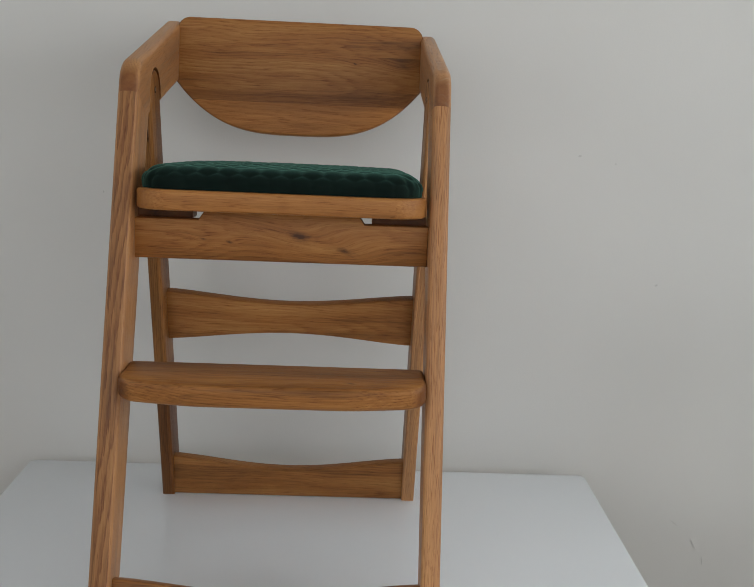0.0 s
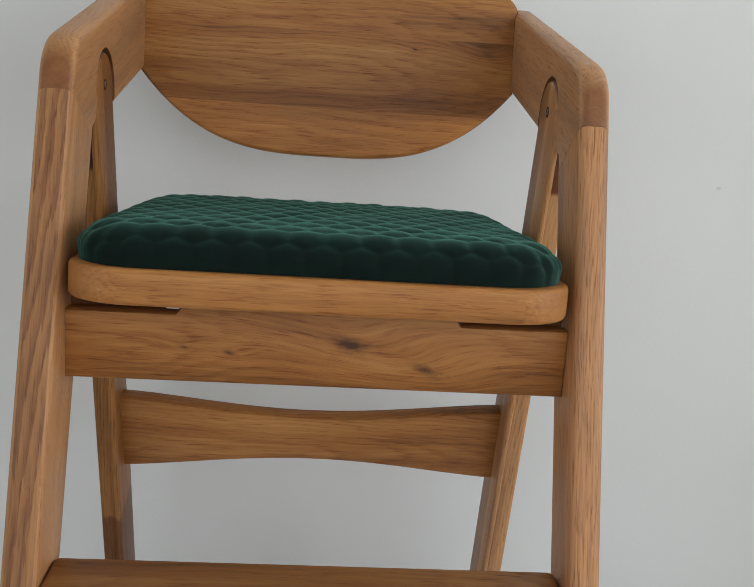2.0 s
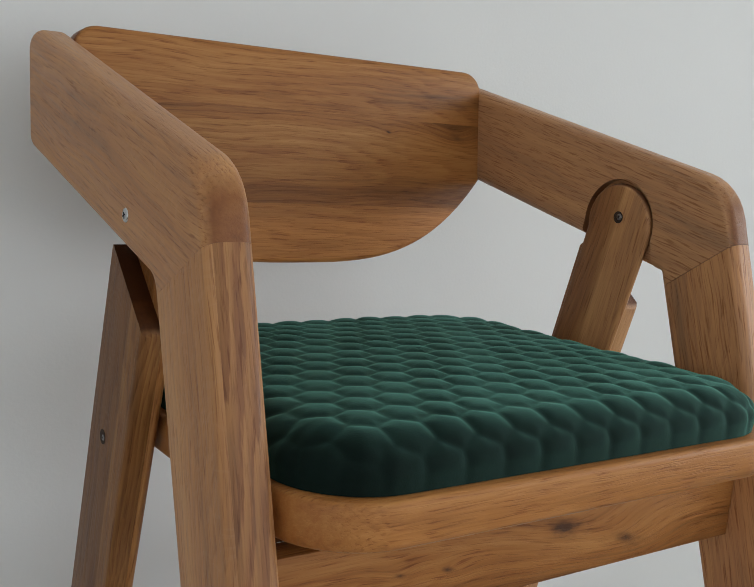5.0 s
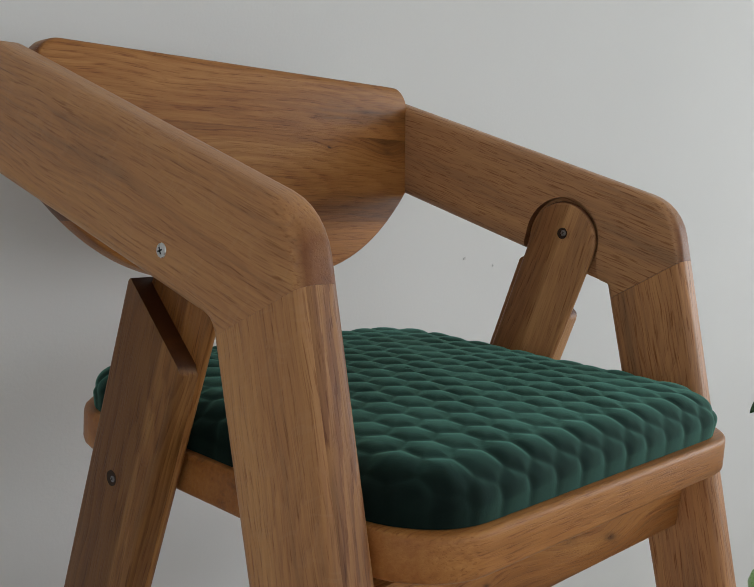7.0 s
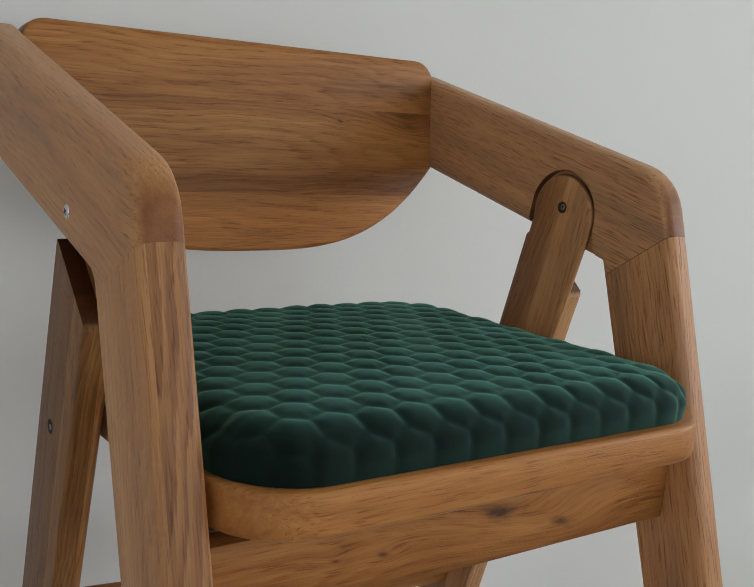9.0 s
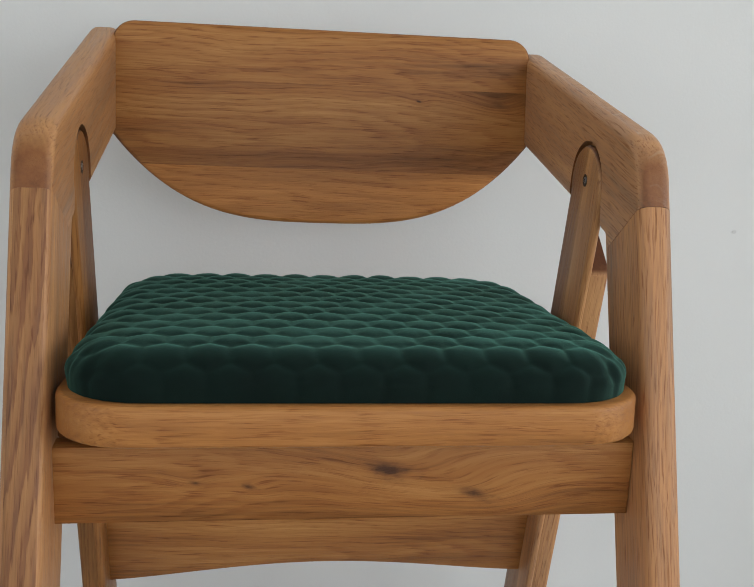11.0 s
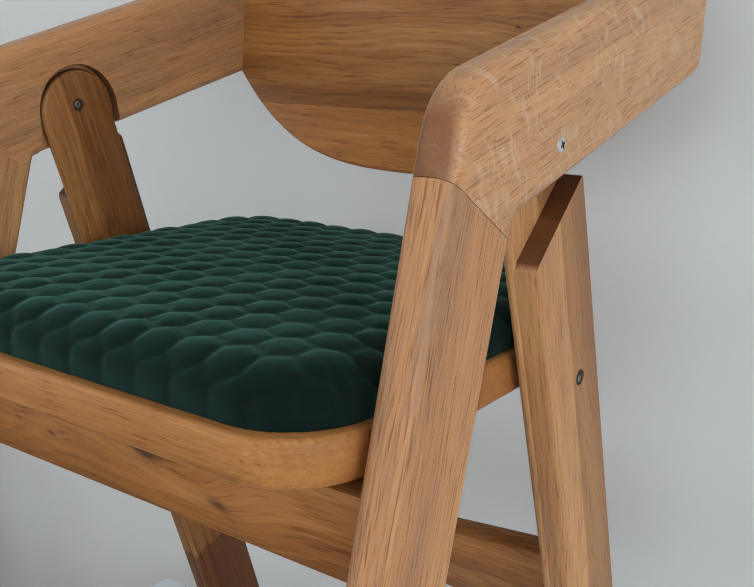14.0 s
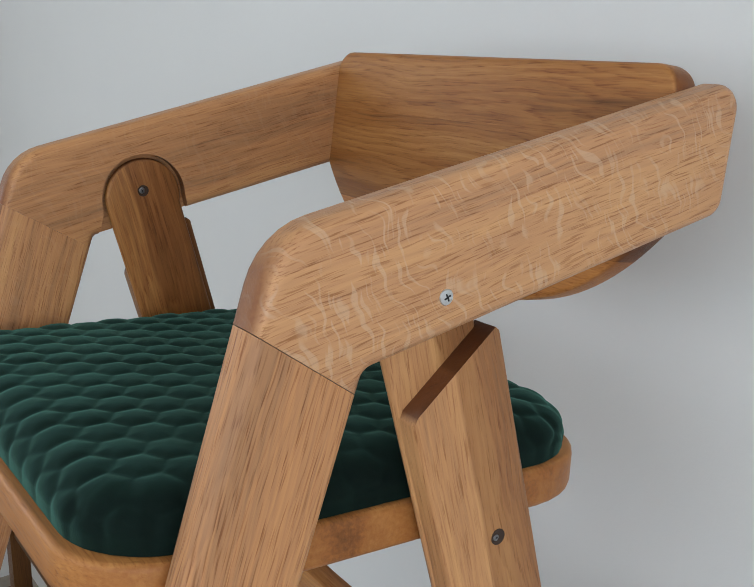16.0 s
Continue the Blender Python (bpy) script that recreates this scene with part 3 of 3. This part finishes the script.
for sx, k in ((-1, 0.0), (1, 0.37)):
    front_leg(sx, (k, 0.31 + k, 0.11 + 0.5 * k))
    armrest(sx, (0.9 + k, 0.57 - k, 0.2 + k))
    back_leg(sx, (1.7 + k, 0.0, 0.4 - k))

# backrest: three staves glued edge to edge, a straight top and a bowed lower edge
BACK = Matrix.Translation((0, 0.1905, 0.7028)) @ pose(0, 0, 0, 0, 0.4, 0) @ pose(0, 0, 0, -7.7, 0, 0) @ XZY
HALF, TOP, DEEP = 0.2012, 0.104, 0.0808
SEAMS = (0.052, -0.029)


def bowed(x):
    return -DEEP * (1 - (abs(x) / HALF) ** 3.1)


backrest = thing("backrest", "", "")
backrest.parent = chair
half_low = HALF * (1 + SEAMS[1] / DEEP) ** (1 / 3.1)
top_stave = rounded([(-HALF, SEAMS[0], 0), (HALF, SEAMS[0], 0), (HALF, TOP, 0.021), (-HALF, TOP, 0.021)])
right = [(HALF - (HALF - half_low) * t, bowed(HALF - (HALF - half_low) * t)) for t in np.linspace(0, 1, 12)]
mid_stave = [(-HALF, SEAMS[0])] + [(-a, b) for a, b in right] + [(a, b) for a, b in reversed(right)] + [(HALF, SEAMS[0])]
low_stave = [(x, bowed(x)) for x in np.linspace(-half_low, half_low, 48)]
for outline, mat, shift in ((top_stave, OAK_BACK, (0.4, 0.9, 0.1)), (mid_stave, OAK_BACK_MID, (0.0, -0.7, 0.3)), (low_stave, OAK_PALE, (0.8, 0.4, 0.6))):
    seam = lambda p, q: any(abs(p[1] - c) < 1e-4 and abs(q[1] - c) < 1e-4 for c in SEAMS)
    part("stave", prism(outline, 0.0, 0.022, 0.004, seam, BACK, 3), mat, backrest, grain=((1, 0, 0), (0, 0.135, 0.991), shift))

# seat board, tipped slightly to the back
SEAT = Matrix.Translation((0, 0, 0.5548)) @ pose(0, 0, 0, -3.4, 0.2, 0)
seat_outline = rounded([(-0.1945, -0.1935, 0.053), (0.1945, -0.1935, 0.053), (0.1905, 0.180, 0.07), (-0.1905, 0.180, 0.07)])
part("seat_board", prism(seat_outline, -0.027, 0.0, 0.004, m=SEAT, segs=3), OAK_LIGHT, chair, grain=((1, 0, 0), (0, 0.05, 1), (2.2, 0.1, 0.7)))
for sx in (-1, 1):
    cleat = box(0.122, 0.1962, -0.126, -0.092, -0.041, -0.0272, 0.002)
    bmesh.ops.transform(cleat, matrix=SEAT @ Matrix.Scale(sx, 4, (1, 0, 0)), verts=cleat.verts)
    part("cleat", cleat, OAK_DARK, chair, grain=((0, 1, 0), (1, 0, 0), (3.1, 0.2, sx)))

# front rail, upright under the seat, raised in the middle
RF = -0.147
rail = [(-0.1983, 0.4685), (0.1983, 0.4685), (0.1983, 0.5232), (0.112, 0.5232), (0.103, 0.5362), (-0.103, 0.5362), (-0.112, 0.5232), (-0.1983, 0.5232)]
part("front_rail", prism(rail, RF, RF + 0.02, 0.0025, m=XZY, segs=2), OAK_RAIL, chair, grain=((1, 0, 0), (0, 0, 1), (0, 0, 0.45)))


def waisted_rail(m, half, low, high, dip_low, dip_high, mat, shift, way):
    """A rail whose upper and lower edges are hollowed towards the middle."""
    xs = np.linspace(-half, half, 29)
    hollow = lambda x: math.cos(math.pi * x / (2 * half)) ** 1.4
    outline = [(x, low + dip_low * hollow(x)) for x in xs] + [(x, high - dip_high * hollow(x)) for x in reversed(xs)]
    return part("rail", prism(outline, 0, 0.019, 0.0025, m=m, segs=2), mat, chair, grain=((1, 0, 0), way, shift))


LEAN_B = math.degrees(math.atan(0.255))
lean_m = Matrix.Translation((0, 0.0755, 0.3780)) @ pose(0, 0, 0, LEAN_B, 0, 0) @ XZY
k_b = 1 / math.cos(radians(LEAN_B))
waisted_rail(lean_m, 0.1995, -0.0865 * k_b, -0.0045, 0.0165, 0.0165, OAK, (4.0, 0.5, 0.2), (0, -0.23, 0.97))
low_m = Matrix.Translation((0, 0.1475, 0.0)) @ pose(0, 0, 0, 10, 0, 0) @ XZY
waisted_rail(low_m, 0.1995, 0.001, 0.0735, 0.0, 0.020, OAK_DARK, (5.0, 0.1, 0.9), (0, -0.17, 0.98))
front_m = Matrix.Translation((0, -0.327, 0.0)) @ pose(0, 0, 0, -18.5, 0, 0) @ XZY
waisted_rail(front_m, 0.2, 0.004, 0.082, 0.0, 0.016, OAK, (6.0, 0.3, 0.4), (0, 0.32, 0.95))

# footrest: a plank through the front legs with a bowed, rounded front edge
plank = rounded([(-0.198, -0.187, 0), (-0.198, -0.272, 0.034), (-0.10, -0.289, 0.2), (0.10, -0.289, 0.2), (0.198, -0.272, 0.034), (0.198, -0.187, 0)])
footrest = thing("footrest", "", "")
footrest.parent = chair
for y0, y1, mat, shift in ((-0.4, -0.2325, OAK_STEP, (0, 0, 0.15)), (-0.2325, 0, OAK_DARK, (7.7, 0.6, 0.35))):
    bm = prism(plank, 0.3055, 0.335, 0.0075, lambda p, q: p[1] > -0.19 and q[1] > -0.19, segs=4)
    for at, keep_low in ((y0, False), (y1, True)):
        cut = bmesh.ops.bisect_plane(bm, geom=bm.verts[:] + bm.edges[:] + bm.faces[:], plane_co=(0, at, 0), plane_no=(0, 1, 0), clear_outer=keep_low, clear_inner=not keep_low)
        edges = [e for e in cut["geom_cut"] if isinstance(e, bmesh.types.BMEdge)]
        if edges:
            bmesh.ops.edgenet_fill(bm, edges=edges)
    part("stave", bm, mat, footrest, grain=((1, 0, 0), (0, 1, 0), shift))


# ---- the quilted cushion on the seat board ----
def hexagon_edge(x, y, w):
    """Distance to the nearest seam of a honeycomb of cells w wide, rows along x."""
    best = np.full(x.shape, 9.0)
    second = np.full(x.shape, 9.0)
    row = w * math.sqrt(3) / 2
    j0 = np.floor(y / row)
    for dj in (-1, 0, 1, 2):
        j = j0 + dj
        offx = np.where(np.mod(j, 2) == 0, 0.0, w / 2)
        i0 = np.floor((x - offx) / w)
        for di in (0, 1):
            d = np.hypot(x - offx - (i0 + di) * w, y - j * row)
            second = np.where(d < best, best, np.minimum(second, d))
            best = np.minimum(best, d)
    gap = (second - best) / 2
    return np.sqrt(gap * gap + 0.0009 ** 2) - 0.0009


def uneven(p):
    """How full each stretch of the quilting is stuffed."""
    x, y = p[:, 0], p[:, 1]
    return 0.94 + 0.2 * np.sin(41 * x + 13 * y + 1.0) * np.sin(37 * y - 9 * x + 0.4) + 0.12 * np.sin(93 * x - 61 * y)


def cushion():
    root_outline = rounded([(-0.189, -0.187, 0.054), (0.189, -0.187, 0.054), (0.186, 0.174, 0.068), (-0.186, 0.174, 0.068)])
    pts = np.array(root_outline)
    seg = np.roll(pts, -1, 0) - pts
    length = np.hypot(*seg.T)
    along = np.r_[0, np.cumsum(length)]
    K = 720
    s = np.linspace(0, along[-1], K, endpoint=False)
    closed = np.vstack([pts, pts[:1]])
    base = np.stack([np.interp(s, along, closed[:, i]) for i in (0, 1)], 1)
    tang = np.roll(base, -3, 0) - np.roll(base, 3, 0)
    tang /= np.hypot(*tang.T)[:, None]
    outw = np.stack([tang[:, 1], -tang[:, 0]], 1)
    H, E, WID = 0.0308, 0.034, 0.0274
    rings = []
    # the rounded edge, from the board upwards
    for f in np.linspace(0, 90, 28):
        a = radians(f)
        inset = E * (1 - math.cos(a))
        z = H * 0.30 + H * 0.70 * math.sin(a)
        arc = (math.pi / 2 - a) * (E + 0.6 * H) / 2
        rings.append((inset, z, arc, None, math.cos(a), math.sin(a)))
    rings.insert(0, (0.0008, 0.0, (math.pi / 2) * (E + 0.6 * H) / 2 + H * 0.3, None, 1.0, 0.0))
    verts = []
    mid = np.array([0.0, -0.006])
    edge_in = base - outw * E
    for inset, z, arc, _, nc, ns in rings:
        p = base - outw * inset
        pat = edge_in + outw * arc
        d = hexagon_edge(pat[:, 0], pat[:, 1], WID)
        puff = (1 - np.clip(1 - d / (WID / 2), 0, 1) ** 2.9) * uneven(pat)
        fade = np.clip((z + 0.002) / 0.014, 0, 1)
        amp = (0.0017 + 0.0008 * max(0, ns) ** 1.5) * fade
        q = puff * amp - amp * 0.5
        # the cover is gathered in small folds round the front corners
        gather = np.exp(-((np.abs(p[:, 0]) - 0.168) ** 2 + (p[:, 1] + 0.166) ** 2) / 0.034 ** 2)
        q = q + 0.0005 * gather * fade * math.sin(math.pi * min(1, ns * 0.9 + 0.1)) * np.sin(s * 2 * math.pi / 0.0165 + 14 * p[:, 0] + 1.5 * np.sin(s * 60))
        verts.append(np.column_stack([p + outw * (q * nc)[:, None], z + q * ns]))
    M = 96
    for t in np.linspace(1, 0, M + 1)[1:-1]:
        p = mid + (edge_in - mid) * t
        d = hexagon_edge(p[:, 0], p[:, 1], WID)
        puff = (1 - np.clip(1 - d / (WID / 2), 0, 1) ** 2.9) * uneven(p)
        crown = 0.0035 * (1 - t * t)
        verts.append(np.column_stack([p, H + crown + puff * 0.0021 - 0.0010]))
    R = len(verts)
    flat = np.vstack(verts + [np.array([[*mid, H + 0.0035]])])
    faces = []
    for r in range(R - 1):
        for i in range(K):
            j = (i + 1) % K
            faces.append((r * K + i, r * K + j, (r + 1) * K + j, (r + 1) * K + i))
    faces += [((R - 1) * K + i, (R - 1) * K + (i + 1) % K, R * K) for i in range(K)]
    faces.append(tuple(range(K - 1, -1, -1)))
    me = bpy.data.meshes.new("seat_cushion")
    me.from_pydata(flat.tolist(), [], faces)
    me.materials.append(VELVET)
    me.polygons.foreach_set("use_smooth", [True] * len(me.polygons))
    me.set_sharp_from_angle(angle=radians(50))
    ob = new("seat_cushion", me)
    ob.matrix_world = SEAT @ Matrix.Translation((0, 0, 0.0005))
    return tagged(ob, "dark green velvet cushion quilted in honeycomb cells on the seat", "cushion")


cushion()

# ---- the pot plant beside the table, on a small stand ----
PX, PY, PZ = 1.04, -0.015, -0.03
stand = thing("plant_stand", "plain white stand holding the green pot plant", "stand", (PX, PY, FLOOR))
part("top", lathe([(0, PZ - FLOOR), (0.135, PZ - FLOOR), (0.14, PZ - FLOOR - 0.005), (0.14, PZ - FLOOR - 0.02), (0, PZ - FLOOR - 0.02)], 40), UPVC, stand)
for a in (30, 150, 270):
    lx, ly = 0.09 * math.cos(radians(a)), 0.09 * math.sin(radians(a))
    part("leg", box(lx - 0.014, lx + 0.014, ly - 0.014, ly + 0.014, 0, PZ - FLOOR - 0.02, 0.003), UPVC, stand)
plant = thing("potted_plant", "leafy green houseplant in a lime green glazed pot", "plant", (PX, PY, PZ))
part("pot", lathe([(0, 0), (0.052, 0), (0.056, 0.004), (0.074, 0.10), (0.083, 0.108), (0.086, 0.122), (0.083, 0.134), (0.076, 0.136), (0.070, 0.128), (0.066, 0.11), (0, 0.11)], 48), POT, plant, "lime green glazed pot")
part("soil", lathe([(0, 0.118), (0.04, 0.119), (0.0675, 0.1165)], 30), SOIL, plant)
rng = random.Random(4)


def leaf_on_stem(turn, lean, reach, rise, size):
    """A pointed leaf, folded slightly along its midrib, at the end of a curved stem."""
    a = radians(turn)
    way = Vector((math.cos(a), math.sin(a), 0))
    tip = way * reach + Vector((0, 0, 0.118 + rise))
    root = way * 0.015 + Vector((0, 0, 0.112))
    bend = (root + tip) / 2 + Vector((0, 0, rise * 0.25)) - way * reach * 0.2
    bm = bmesh.new()
    last = None
    for i in range(9):
        t = i / 8
        c = root * (1 - t) ** 2 + bend * 2 * t * (1 - t) + tip * t * t
        ring = [bm.verts.new(c + Vector((math.cos(b), math.sin(b), 0)) * 0.0022 * (1.2 - 0.5 * t)) for b in (0, 1.257, 2.513, 3.77, 5.027)]
        if last:
            for k in range(5):
                bm.faces.new((last[k], last[(k + 1) % 5], ring[(k + 1) % 5], ring[k]))
        last = ring
    stem = part("stem", bm, STEM, plant)
    bm = bmesh.new()
    side = way.cross(Vector((0, 0, 1)))
    rows = []
    for i in range(13):
        t = i / 12
        half = size * 0.36 * math.sin(math.pi * min(1, t ** 0.72)) ** 0.85 if 0 < t < 1 else 0.0004
        c = tip + way * (size * t * math.cos(radians(lean) * (0.4 + t))) - Vector((0, 0, size * t * math.sin(radians(lean) * (0.4 + t))))
        rows.append([bm.verts.new(c + side * half * f + Vector((0, 0, abs(f) * half * 0.28 + 0.004 * math.sin(7 * t + f)))) for f in (-1, -0.5, 0, 0.5, 1)])
    for p, q in zip(rows, rows[1:]):
        for k in range(4):
            bm.faces.new((p[k], p[k + 1], q[k + 1], q[k]))
    ex = bmesh.ops.solidify(bm, geom=bm.faces[:], thickness=0.0006)
    part("leaf", bm, LEAF, stem)


for k in range(15):
    leaf_on_stem(k * 137.5 % 360, rng.uniform(15, 55), rng.uniform(0.02, 0.075), rng.uniform(0.06, 0.30) + 0.065, rng.uniform(0.08, 0.12))


# ---- the dark chair in the corner beyond the table ----
dark_chair = thing("dining_chair", "dark brown wooden chair standing in the room's corner", "chair", (-1.14, -0.06, FLOOR))
SEAT_Z = 0.46
part("seat", prism(rounded([(-0.21, -0.21, 0.03), (0.21, -0.21, 0.03), (0.19, 0.20, 0.02), (-0.19, 0.20, 0.02)]), SEAT_Z - 0.03, SEAT_Z, 0.006, segs=3), WALNUT, dark_chair, "dark brown wooden seat", grain=((0, 1, 0), (1, 0, 0), (8.0, 0.2, 0.3)))
for lx, ly, high in ((-0.18, -0.18, SEAT_Z - 0.03), (0.18, -0.18, SEAT_Z - 0.03), (-0.17, 0.18, 0.90), (0.17, 0.18, 0.90)):
    part("leg", box(lx - 0.018, lx + 0.018, ly - 0.018, ly + 0.018, 0, high, 0.004), WALNUT, dark_chair, grain=((0, 0, 1), (1, 0, 0), (8.5 + lx, 0.1 + ly, 0.3)))
for z0, z1 in ((0.58, 0.63), (0.70, 0.75), (0.82, 0.88)):
    part("back_rail", box(-0.152, 0.152, 0.171, 0.189, z0, z1, 0.004), WALNUT, dark_chair, grain=((1, 0, 0), (0, 0, 1), (9.0 + z0, 0.4, 0.1)))
for sy in (-0.18, 0.18):
    part("apron", box(-0.162 if sy < 0 else -0.152, 0.162 if sy < 0 else 0.152, sy - 0.01, sy + 0.01, SEAT_Z - 0.09, SEAT_Z - 0.03, 0.003), WALNUT, dark_chair, grain=((1, 0, 0), (0, 0, 1), (9.6 + sy, 0.4, 0.1)))
